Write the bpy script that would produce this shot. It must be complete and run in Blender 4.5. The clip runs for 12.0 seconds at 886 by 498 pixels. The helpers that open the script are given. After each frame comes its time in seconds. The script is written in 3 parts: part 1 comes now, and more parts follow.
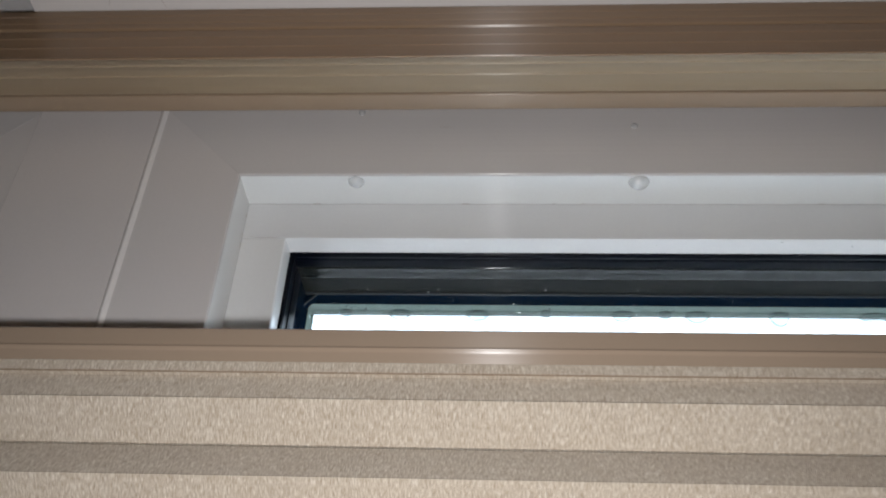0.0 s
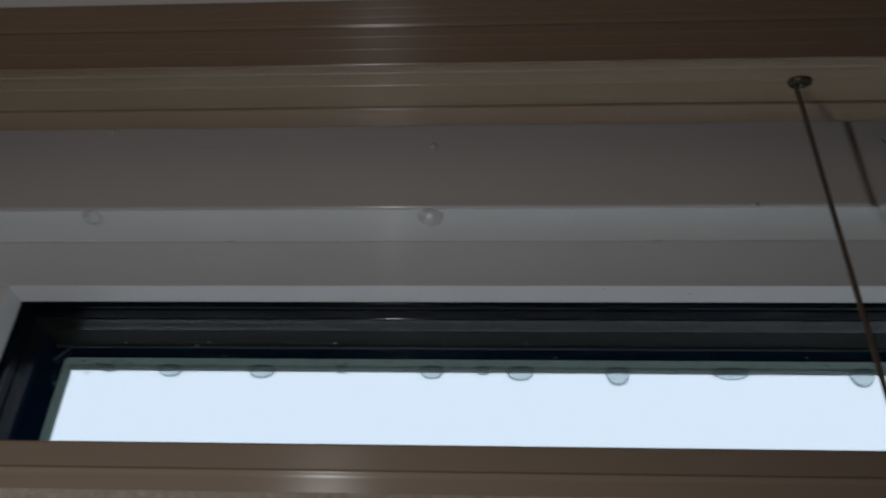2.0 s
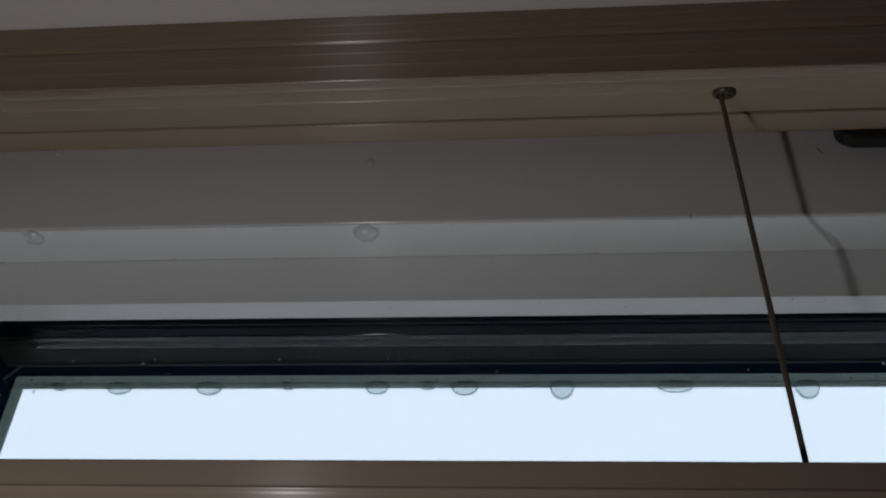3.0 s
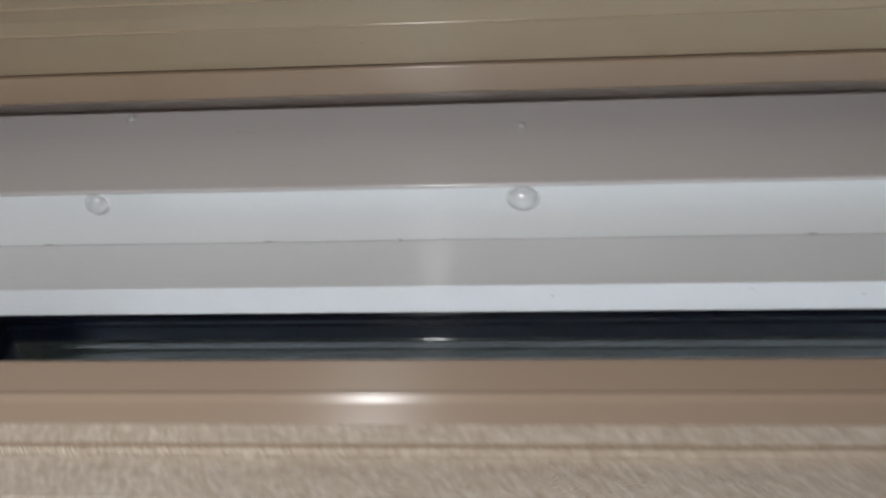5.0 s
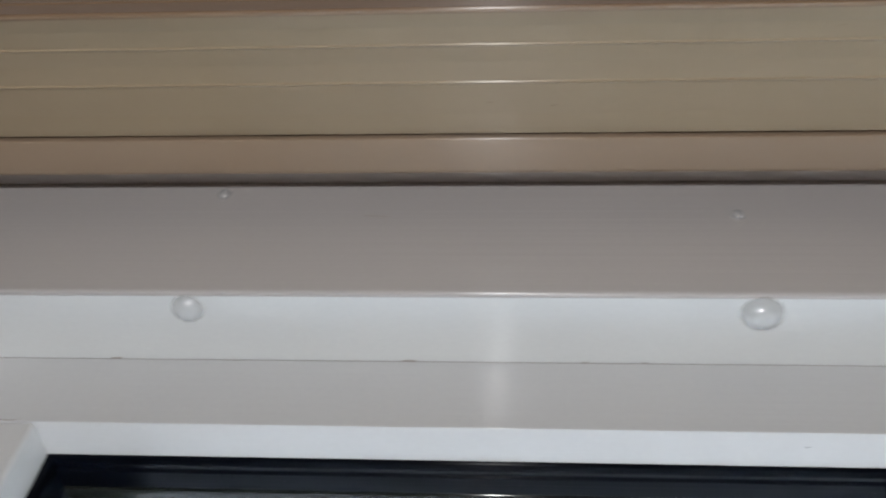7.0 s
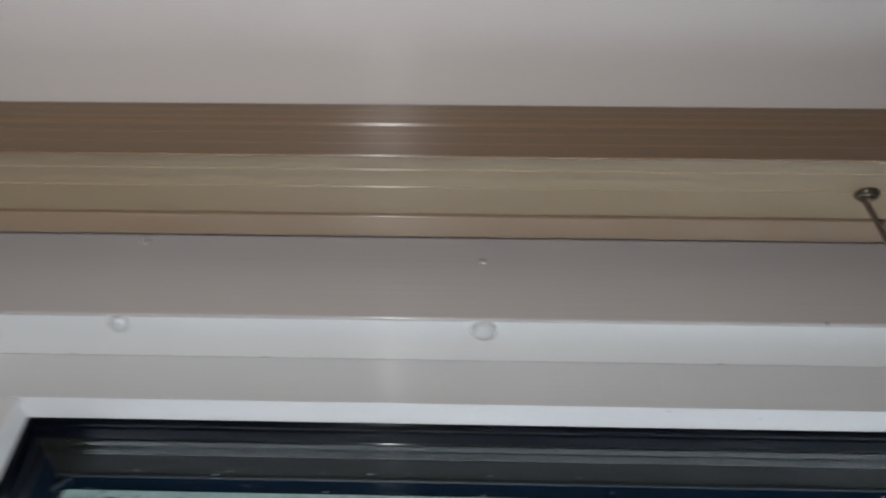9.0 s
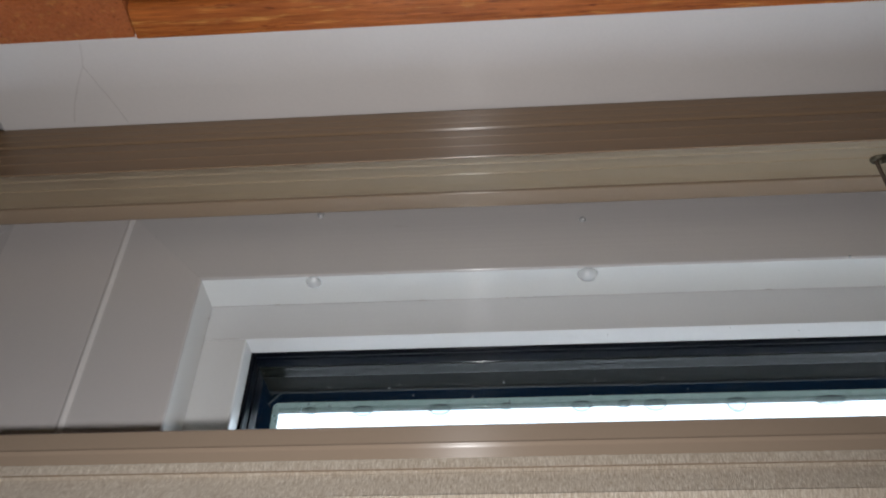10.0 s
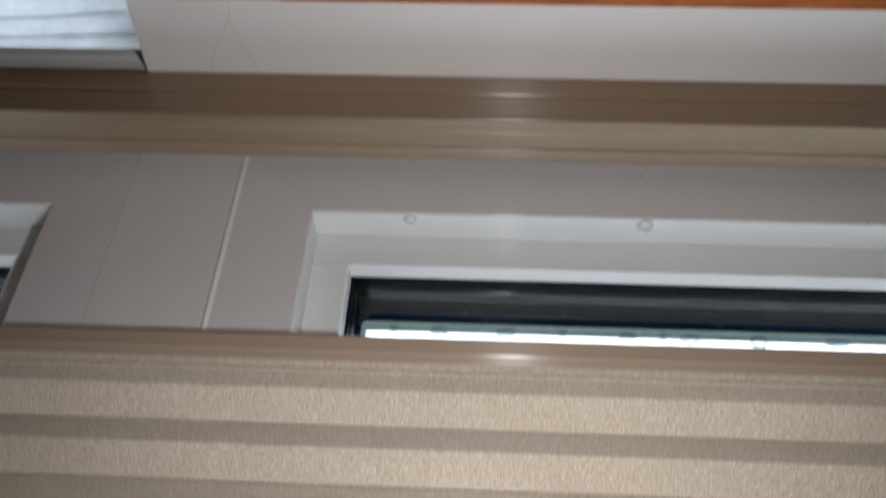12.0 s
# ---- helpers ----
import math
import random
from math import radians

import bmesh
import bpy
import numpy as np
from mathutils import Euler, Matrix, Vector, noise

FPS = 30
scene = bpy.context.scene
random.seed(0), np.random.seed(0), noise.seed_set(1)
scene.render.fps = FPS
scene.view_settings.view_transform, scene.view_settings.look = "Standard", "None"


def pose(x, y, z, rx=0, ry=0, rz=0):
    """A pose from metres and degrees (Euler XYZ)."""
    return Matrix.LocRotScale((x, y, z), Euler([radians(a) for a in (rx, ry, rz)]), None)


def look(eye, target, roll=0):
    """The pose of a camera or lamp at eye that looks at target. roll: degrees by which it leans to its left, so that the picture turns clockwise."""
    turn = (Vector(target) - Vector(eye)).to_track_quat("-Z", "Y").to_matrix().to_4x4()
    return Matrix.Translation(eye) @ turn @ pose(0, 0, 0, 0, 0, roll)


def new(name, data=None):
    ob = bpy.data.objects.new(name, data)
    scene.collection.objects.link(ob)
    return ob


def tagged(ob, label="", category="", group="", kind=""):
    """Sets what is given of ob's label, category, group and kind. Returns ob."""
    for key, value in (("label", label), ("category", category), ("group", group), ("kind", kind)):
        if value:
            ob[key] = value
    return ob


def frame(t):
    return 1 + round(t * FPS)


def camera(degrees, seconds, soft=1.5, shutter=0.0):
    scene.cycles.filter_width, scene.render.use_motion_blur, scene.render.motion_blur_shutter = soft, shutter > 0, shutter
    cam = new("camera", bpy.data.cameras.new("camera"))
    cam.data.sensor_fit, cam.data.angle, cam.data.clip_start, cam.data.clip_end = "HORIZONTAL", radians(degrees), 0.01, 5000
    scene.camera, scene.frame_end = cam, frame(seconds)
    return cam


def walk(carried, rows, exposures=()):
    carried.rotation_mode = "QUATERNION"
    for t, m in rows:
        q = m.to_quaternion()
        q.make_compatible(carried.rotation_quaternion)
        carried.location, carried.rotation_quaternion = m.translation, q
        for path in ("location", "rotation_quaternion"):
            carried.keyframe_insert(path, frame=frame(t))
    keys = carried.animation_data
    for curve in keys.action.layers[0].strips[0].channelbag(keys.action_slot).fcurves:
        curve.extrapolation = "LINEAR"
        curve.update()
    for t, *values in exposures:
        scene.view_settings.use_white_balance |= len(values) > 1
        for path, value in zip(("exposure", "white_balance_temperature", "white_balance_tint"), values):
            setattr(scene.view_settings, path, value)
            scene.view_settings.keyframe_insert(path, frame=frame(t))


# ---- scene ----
# The camera and its walk
cam = camera(50.03, 12.0, soft=2.0, shutter=0.5)
PATH = [
    (0, (0.1031, -0.2732, 1.8502), (0.0419, 0.5142, 2.4637), 2.93),
    (0.5, (0.1134, -0.2875, 1.8447), (0.0420, 0.4990, 2.4582), 3.03),
    (1, (0.1245, -0.2831, 1.8498), (0.0475, 0.5059, 2.4595), 3.28),
    (1.5, (0.1471, -0.2534, 1.8981), (0.0681, 0.5455, 2.4944), 3.29),
    (2, (0.1813, -0.2304, 1.9113), (0.1116, 0.5686, 2.5085), 2.86),
    (2.5, (0.2037, -0.2260, 1.9085), (0.1202, 0.5648, 2.5149), 3.06),
    (3, (0.2081, -0.2292, 1.9116), (0.1180, 0.5583, 2.5213), 3.07),
    (3.2, (0.2039, -0.2262, 1.9120), (0.1102, 0.5620, 2.5203), 3.18),
    (4.8, (0.1695, -0.1473, 1.9001), (0.0776, 0.5056, 2.6520), 4.73),
    (5, (0.1573, -0.1411, 1.9100), (0.0692, 0.5054, 2.6677), 5.11),
    (5.5, (0.1161, -0.1301, 1.9395), (0.0260, 0.4989, 2.7117), 6.27),
    (6, (0.0837, -0.1131, 1.9626), (0.0141, 0.4821, 2.7631), 5.01),
    (6.5, (0.0761, -0.1020, 1.9653), (0.0099, 0.4862, 2.7714), 4.81),
    (7, (0.1097, -0.1137, 1.9600), (0.0361, 0.4784, 2.7624), 5.75),
    (7.2, (0.1195, -0.1157, 1.9579), (0.0468, 0.4716, 2.7640), 5.85),
    (8.8, (0.1676, -0.1817, 1.9036), (0.1422, 0.4471, 2.6807), 2.73),
    (9, (0.1514, -0.1975, 1.8970), (0.1248, 0.4453, 2.6626), 2.54),
    (9.5, (0.1238, -0.2441, 1.8662), (0.0895, 0.4302, 2.6039), 0.92),
    (10, (0.1260, -0.2807, 1.8455), (0.0555, 0.4427, 2.5322), 1.83),
    (10.5, (0.1156, -0.3153, 1.8315), (0.0433, 0.4162, 2.5095), 2.36),
    (11, (0.1014, -0.3512, 1.8252), (0.0280, 0.3860, 2.4969), 3.17),
    (11.2, (0.0936, -0.3571, 1.8210), (0.0194, 0.3826, 2.4899), 3.61),
    (11.5, (0.0875, -0.3582, 1.8175), (0.0303, 0.3851, 2.4839), 2.97),
    (12, (0.0807, -0.3319, 1.8026), (0.0390, 0.4366, 2.4411), 3.49),
]
EXPOSURES = [
    (0.0, -0.1), (0.5, -0.36), (1.0, -0.35), (1.5, -0.75), (2.0, -1.82), (2.5, -1.8), (3.2, -1.7), (4.8, -0.1), (5.5, -0.1), (6.0, 0.17), (6.5, 0.1), (7.2, -0.1),
    (8.8, -0.2), (9.5, -0.1), (10.0, -0.28), (10.5, -0.38), (11.0, -0.12), (12.0, -0.2),
]
walk(cam, [(t, look(eye, target, roll)) for t, eye, target, roll in PATH], EXPOSURES)

# World, sun, torch
Z0 = 2.1        # height of the window frame's inner head edge above the floor
MM = 0.001


def at(x, y, z):
    """Metres from millimetres about the inner top corner of the right window's frame."""
    return Vector((x * MM, y * MM, Z0 + z * MM))


def make_world():
    world = bpy.data.worlds.new("overcast_sky")
    world.use_nodes = True
    nt = world.node_tree
    nt.nodes.clear()
    sky = nt.nodes.new("ShaderNodeTexSky")
    sky.sky_type = "NISHITA"
    sky.sun_disc = False
    sky.sun_elevation = radians(48)
    sky.sun_rotation = radians(200)
    sky.air_density, sky.dust_density, sky.ozone_density = 1.0, 6.0, 1.0
    veil = nt.nodes.new("ShaderNodeMix")
    veil.data_type = "RGBA"
    veil.inputs["Factor"].default_value = 0.8
    veil.inputs["B"].default_value = (26.3, 30.2, 36.4, 1)
    bg = nt.nodes.new("ShaderNodeBackground")
    bg.inputs["Strength"].default_value = 0.128
    out = nt.nodes.new("ShaderNodeOutputWorld")
    nt.links.new(sky.outputs[0], veil.inputs["A"])
    nt.links.new(veil.outputs["Result"], bg.inputs[0])
    nt.links.new(bg.outputs[0], out.inputs[0])
    scene.world = world


make_world()
sun_data = bpy.data.lights.new("sun", "SUN")
sun_data.energy, sun_data.angle, sun_data.color = 0.8, radians(15), (1.0, 0.96, 0.9)
sun = new("sun", sun_data)
sun.matrix_world = look((0, -6, 8), (0, 0, 1.5))

torch_data = bpy.data.lights.new("torch", "SPOT")
torch_data.energy, torch_data.shadow_soft_size, torch_data.color = 2.6, 0.005, (0.957, 0.955, 0.968)
torch_data.spot_size, torch_data.spot_blend = radians(145), 1.0
torch = new("torch", torch_data)
torch.matrix_world = look(at(100, -238, -239), at(80, -10, 6))


# Materials
def principled(name, color, rough, metal=0.0, spec=0.5):
    m = bpy.data.materials.new(name)
    m.use_nodes = True
    b = m.node_tree.nodes["Principled BSDF"]
    b.inputs["Base Color"].default_value = (*color, 1)
    b.inputs["Roughness"].default_value = rough
    b.inputs["Metallic"].default_value = metal
    b.inputs["Specular IOR Level"].default_value = spec
    return m, m.node_tree, b


def coords(nt, scale):
    tc = nt.nodes.new("ShaderNodeTexCoord")
    mp = nt.nodes.new("ShaderNodeMapping")
    mp.inputs["Scale"].default_value = scale
    nt.links.new(tc.outputs["Object"], mp.inputs[0])
    return mp.outputs[0]


def noise_tex(nt, vec, scale, detail=4.0, rough=0.55):
    n = nt.nodes.new("ShaderNodeTexNoise")
    n.inputs["Scale"].default_value = scale
    n.inputs["Detail"].default_value = detail
    n.inputs["Roughness"].default_value = rough
    nt.links.new(vec, n.inputs["Vector"])
    return n.outputs["Fac"]


def ramp(nt, fac, stops):
    r = nt.nodes.new("ShaderNodeValToRGB")
    e = r.color_ramp.elements
    while len(e) < len(stops):
        e.new(0.5)
    for k, (pos, col) in enumerate(stops):
        e[k].position = pos
        e[k].color = (*col, 1)
    nt.links.new(fac, r.inputs[0])
    return r.outputs[0]


def remap(nt, fac, a, b, c, d):
    r = nt.nodes.new("ShaderNodeMapRange")
    for k, v in enumerate((a, b, c, d)):
        r.inputs[k + 1].default_value = v
    nt.links.new(fac, r.inputs[0])
    return r.outputs[0]


def multiply(nt, a, b, fac=1.0):
    m = nt.nodes.new("ShaderNodeMix")
    m.data_type, m.blend_type = "RGBA", "MULTIPLY"
    m.inputs["Factor"].default_value = fac
    nt.links.new(a, m.inputs["A"])
    nt.links.new(b, m.inputs["B"])
    return m.outputs["Result"]


def bump(nt, b, height, strength, dist):
    n = nt.nodes.new("ShaderNodeBump")
    n.inputs["Strength"].default_value = strength
    n.inputs["Distance"].default_value = dist
    nt.links.new(height, n.inputs["Height"])
    nt.links.new(n.outputs[0], b.inputs["Normal"])


def plain(name, color, rough, spread=0.06, streak=(1, 1, 1), metal=0.0, spec=0.5, relief=0.0, speck=0.0, drawn=0.0):
    """A moulded or painted surface: broad tone drift, fine grain, small dirt specks, uneven gloss."""
    m, nt, b = principled(name, color, rough, metal, spec)
    v = coords(nt, streak)
    lo = tuple(c * (1 - spread) for c in color)
    hi = tuple(min(1, c * (1 + spread)) for c in color)
    u = coords(nt, (1, 1, 1))
    col = ramp(nt, noise_tex(nt, u, 14, 2), [(0.1, lo), (0.9, hi)])
    fine = ramp(nt, noise_tex(nt, u, 900, 2), [(0.1, (0.95,) * 3), (0.9, (1,) * 3)])
    col = multiply(nt, col, fine)
    if speck:
        spots = ramp(nt, noise_tex(nt, coords(nt, (1, 1, 1)), 420, 1), [(speck, (1,) * 3), (min(1, speck + 0.03), (0.45, 0.4, 0.36))])
        col = multiply(nt, col, spots)
    nt.links.new(col, b.inputs["Base Color"])
    nt.links.new(remap(nt, noise_tex(nt, u, 9, 1), 0.2, 0.8, rough * 0.9, rough * 1.1), b.inputs["Roughness"])
    if drawn:
        # extruded along x: the gloss spreads across the drawing lines
        tan = nt.nodes.new("ShaderNodeTangent")
        tan.direction_type, tan.axis = "RADIAL", "X"
        nt.links.new(tan.outputs[0], b.inputs["Tangent"])
        b.inputs["Anisotropic"].default_value = drawn
    if relief:
        bump(nt, b, noise_tex(nt, v, 700, 3), relief, 0.0003)
    return m


# One white vinyl: the light each face catches is put into its tone
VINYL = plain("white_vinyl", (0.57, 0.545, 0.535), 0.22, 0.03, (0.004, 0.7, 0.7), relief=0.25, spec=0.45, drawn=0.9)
# upright faces and mullion cover are lifted a little for their sheen
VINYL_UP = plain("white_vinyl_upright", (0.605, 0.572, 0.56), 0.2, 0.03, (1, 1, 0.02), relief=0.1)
MULLION_VINYL = plain("mullion_vinyl", (0.625, 0.586, 0.573), 0.3, 0.04, (1, 1, 0.02), relief=0.2, spec=0.7)
SASH = plain("white_vinyl_sash", (0.655, 0.655, 0.655), 0.2, 0.04, (0.004, 0.7, 0.7), relief=0.3, speck=0.86, spec=0.3, drawn=0.9)
# head's underside: torch and sky light put in as a paler, cooler white
STOP_LIT = plain("white_vinyl_stop_lit", (0.77, 0.79, 0.795), 0.2, 0.03, (0.004, 0.7, 0.7), relief=0.3, speck=0.88, spec=0.6, drawn=0.9)
SASH_UP = plain("white_vinyl_sash_upright", (0.69, 0.69, 0.685), 0.18, 0.04, (1, 1, 0.02), relief=0.1, speck=0.82)
SEALANT = plain("white_sealant", (0.71, 0.68, 0.665), 0.3, 0.04, (1, 1, 0.05), relief=0.15, spec=0.7)
PAINT = plain("white_paint", (0.73, 0.688, 0.668), 0.24, 0.03, (0.006, 0.5, 0.5), relief=0.4, spec=0.6, drawn=0.8)
WALL = plain("wall_paint", (0.80, 0.69, 0.635), 0.7, 0.04, relief=0.5)
CEILING = plain("ceiling_paint", (0.8, 0.79, 0.77), 0.8, 0.03, relief=0.5)
FLOOR = plain("floor_boards", (0.28, 0.17, 0.09), 0.45, 0.2, (0.2, 1, 1))
FASCIA = plain("brown_rail", (0.262, 0.172, 0.105), 0.3, 0.05, (0.03, 1, 1), relief=0.05, spec=0.7, drawn=1.0)
REAR_LIP = plain("rear_rail", (0.325, 0.238, 0.165), 0.3, 0.05, (0.03, 1, 1), relief=0.05, drawn=1.0)
UNDERSIDE = plain("beige_rail", (0.36, 0.272, 0.175), 0.3, 0.05, (0.03, 1, 1), relief=0.05, speck=0.8, drawn=1.0)
RAIL = plain("moving_rail", (0.30, 0.225, 0.165), 0.3, 0.04, (0.03, 1, 1), relief=0.05, drawn=1.0)
RUBBER = plain("black_rubber", (0.003, 0.004, 0.007), 0.3, 0.2, (0.004, 1, 1), spec=0.07, relief=0.2, drawn=1.0)
SPACER = plain("spacer_metal", (0.010, 0.0115, 0.0095), 0.16, 0.1, (0.004, 1, 1), spec=0.32, relief=0.2, drawn=1.0)
# Olive tone paints in the room mirrored by the outer rail's inner part
OLIVE_FRAME = plain("dark_olive_frame", (0.007, 0.0085, 0.008), 0.5, 0.2, spec=0.1)
# thin line paler than the dark outer rail, also along its corner
RIDGE = plain("grey_ridge", (0.032, 0.038, 0.045), 0.4, 0.3, spec=0.3)
DARK_FRAME = plain("dark_outer_frame", (0.002, 0.008, 0.018), 0.6, 0.2, spec=0.0)
SEAM = plain("seam_thread", (0.27, 0.195, 0.135), 0.8, 0.2, (1, 1, 1), relief=0.4)
CORD = plain("brown_cord", (0.10, 0.07, 0.05), 0.8, 0.2, (1, 1, 1), relief=0.5)
GROMMET = plain("grommet_metal", (0.10, 0.085, 0.06), 0.35, 0.1, metal=0.7)
CLIP = plain("dark_clip", (0.015, 0.017, 0.016), 0.4, 0.1)
CRACK = plain("crack_line", (0.40, 0.36, 0.33), 0.8, 0.2)
PAINT_CRACK = plain("paint_crack", (0.52, 0.47, 0.45), 0.7, 0.1)
GROUND = plain("pale_concrete", (0.52, 0.52, 0.52), 0.9, 0.15)


def fabric():
    m, nt, b = principled("beige_fabric", (0.5, 0.42, 0.34), 0.6)
    v = coords(nt, (1.0, 0.1, 0.1))
    thread = noise_tex(nt, v, 5600, 2, 0.6)
    col = ramp(nt, thread, [(0.3, (0.38, 0.29, 0.205)), (0.5, (0.565, 0.47, 0.365)), (0.7, (0.86, 0.79, 0.69))])
    col = multiply(nt, col, ramp(nt, noise_tex(nt, coords(nt, (1, 1, 1)), 25), [(0.3, (0.92, 0.91, 0.9)), (0.7, (1, 1, 1))]))
    nt.links.new(col, b.inputs["Base Color"])
    sheen = noise_tex(nt, coords(nt, (1, 0.5, 0.5)), 2600, 2, 0.8)
    nt.links.new(remap(nt, sheen, 0.5, 0.66, 0.75, 0.18), b.inputs["Roughness"])
    b.inputs["Sheen Weight"].default_value = 0.15
    bump(nt, b, thread, 1.0, 0.0005)
    return m


FABRIC = fabric()


def wood(name, axis, tint, depth=1.0):
    """Stained hardwood, its grain running along the axis."""
    m, nt, b = principled(name, (0.4, 0.15, 0.04), 0.3, spec=0.3)
    along = {"x": (0.12, 1, 1), "z": (1, 1, 0.14)}[axis]
    v = coords(nt, along)
    broad = noise_tex(nt, v, 70, 3, 0.5)
    col = ramp(nt, broad, [(0.2, tuple(c * 0.8 for c in tint)), (0.5, tint), (0.8, tuple(c * 1.2 for c in tint))])
    fibre = noise_tex(nt, coords(nt, tuple(c * (0.4 if c < 1 else 1) for c in along)), 900, 4, 0.7)
    col = multiply(nt, col, ramp(nt, fibre, [(0.25, (0.5, 0.42, 0.38)), (0.5, (0.93, 0.9, 0.88)), (0.75, (1.4, 1.45, 1.5))]), depth)
    pores = ramp(nt, noise_tex(nt, v, 800, 2, 0.6), [(0.28, (0.5, 0.4, 0.35)), (0.38, (1, 1, 1))])
    col = multiply(nt, col, pores)
    # short pale flecks in the grain
    fleck = remap(nt, noise_tex(nt, coords(nt, tuple(c * (0.9 if c < 1 else 1) for c in along)), 420, 3, 0.7), 0.56, 0.70, 0.0, 0.6 * depth)
    gold = nt.nodes.new("ShaderNodeMix")
    gold.data_type = "RGBA"
    gold.inputs["B"].default_value = (0.78, 0.38, 0.10, 1)
    nt.links.new(fleck, gold.inputs["Factor"])
    nt.links.new(col, gold.inputs["A"])
    nt.links.new(gold.outputs["Result"], b.inputs["Base Color"])
    nt.links.new(remap(nt, fibre, 0.3, 0.7, 0.5, 0.3), b.inputs["Roughness"])
    bump(nt, b, fibre, 0.8, 0.0006)
    return m


WOOD_X = wood("stained_wood", "x", (0.47, 0.135, 0.03), 1.0)
WOOD_Z = wood("stained_wood_block", "z", (0.45, 0.13, 0.04), 0.5)


def facing_gloss(nt, least, most):
    """How much a clear surface mirrors: little face on, all at a grazing angle."""
    w = nt.nodes.new("ShaderNodeLayerWeight")
    w.inputs["Blend"].default_value = 0.5
    p = nt.nodes.new("ShaderNodeMath")
    p.operation = "POWER"
    p.inputs[1].default_value = 5.0
    nt.links.new(w.outputs["Facing"], p.inputs[0])
    return remap(nt, p.outputs[0], 0, 1, least, most)


def clear(name, tint, gloss_rough, least, most=1.0, bend=0.0, light_share=0.0):
    """Clear glass or water: what lies behind shows through, and the surface mirrors."""
    m = bpy.data.materials.new(name)
    m.use_nodes = True
    nt = m.node_tree
    nt.nodes.clear()
    t = nt.nodes.new("ShaderNodeBsdfTransparent")
    t.inputs[0].default_value = (*tint, 1)
    r = nt.nodes.new("ShaderNodeBsdfRefraction")
    r.inputs["IOR"].default_value = 1.33
    r.inputs["Roughness"].default_value = 0.03
    a = nt.nodes.new("ShaderNodeMixShader")
    a.inputs[0].default_value = bend
    g = nt.nodes.new("ShaderNodeBsdfGlossy")
    g.inputs["Roughness"].default_value = gloss_rough
    # white diffuse share standing in for light gathered inside a drop
    d = nt.nodes.new("ShaderNodeBsdfDiffuse")
    d.inputs[0].default_value = (0.92, 0.93, 0.94, 1)
    c = nt.nodes.new("ShaderNodeMixShader")
    c.inputs[0].default_value = light_share
    mix = nt.nodes.new("ShaderNodeMixShader")
    out = nt.nodes.new("ShaderNodeOutputMaterial")
    nt.links.new(t.outputs[0], a.inputs[1])
    nt.links.new(r.outputs[0], a.inputs[2])
    nt.links.new(facing_gloss(nt, least, most), mix.inputs[0])
    nt.links.new(a.outputs[0], c.inputs[1])
    nt.links.new(d.outputs[0], c.inputs[2])
    nt.links.new(c.outputs[0], mix.inputs[1])
    nt.links.new(g.outputs[0], mix.inputs[2])
    nt.links.new(mix.outputs[0], out.inputs[0])
    return m


GLASS = clear("window_glass", (0.975, 0.985, 0.98), 0.01, 0.01)
WATER = clear("water", (0.985, 0.987, 0.99), 0.2, 0.12, 0.22, 0.1, 0.3)
WATER_BRIGHT = clear("water_against_sky", (0.80, 0.87, 0.865), 0.1, 0.08, 0.4, 0.38, 0.06)


def translucent(name, lo, hi, share, scale, rough=0.8):
    """A sheet that scatters the daylight behind it."""
    m, nt, b = principled(name, hi, rough)
    col = ramp(nt, noise_tex(nt, coords(nt, (1, 1, 1)), scale, 5, 0.65), [(0.3, lo), (0.7, hi)])
    nt.links.new(col, b.inputs["Base Color"])
    tr = nt.nodes.new("ShaderNodeBsdfTranslucent")
    nt.links.new(col, tr.inputs[0])
    mix = nt.nodes.new("ShaderNodeMixShader")
    mix.inputs[0].default_value = share
    nt.links.new(b.outputs[0], mix.inputs[1])
    nt.links.new(tr.outputs[0], mix.inputs[2])
    nt.links.new(mix.outputs[0], nt.nodes["Material Output"].inputs[0])
    return m


PAPER = translucent("white_paper", (0.69, 0.70, 0.70), (0.83, 0.835, 0.83), 0.8, 90)
OUTER_LIP = translucent("grey_green_lip", (0.36, 0.41, 0.38), (0.47, 0.52, 0.485), 0.8, 260, 0.3)


# Building helpers, all in millimetres about the frame corner
def put(bm, name, mat):
    if all(e.is_manifold for e in bm.edges):
        bmesh.ops.recalc_face_normals(bm, faces=bm.faces[:])
    me = bpy.data.meshes.new(name)
    bm.to_mesh(me)
    bm.free()
    me.materials.append(mat)
    return me


def thing(name, x, y, z, label="", category="", group="", kind=""):
    e = new(name)
    e.empty_display_size = 0.02
    e.location = at(x, y, z)
    return tagged(e, label, category, group, kind)


def part(name, bm, mat, parent, label=""):
    ob = new(name, put(bm, name, mat))
    ob.parent = parent
    if not parent.parent:
        ob.matrix_parent_inverse = Matrix.Translation(-parent.location)
    return tagged(ob, label)


def single(name, bm, mat, label="", category="", group="", kind=""):
    return tagged(new(name, put(bm, name, mat)), label, category, group, kind)


def box(x0, x1, y0, y1, z0, z1, bevel=0.0, seg=2):
    bm = bmesh.new()
    lo, hi = at(min(x0, x1), y0, z0), at(max(x0, x1), y1, z1)
    bmesh.ops.create_cube(bm, size=1, matrix=Matrix.LocRotScale((lo + hi) / 2, None, hi - lo))
    if bevel:
        bmesh.ops.bevel(bm, geom=bm.edges[:], offset=bevel * MM, segments=seg, affect="EDGES", profile=0.5)
    return bm


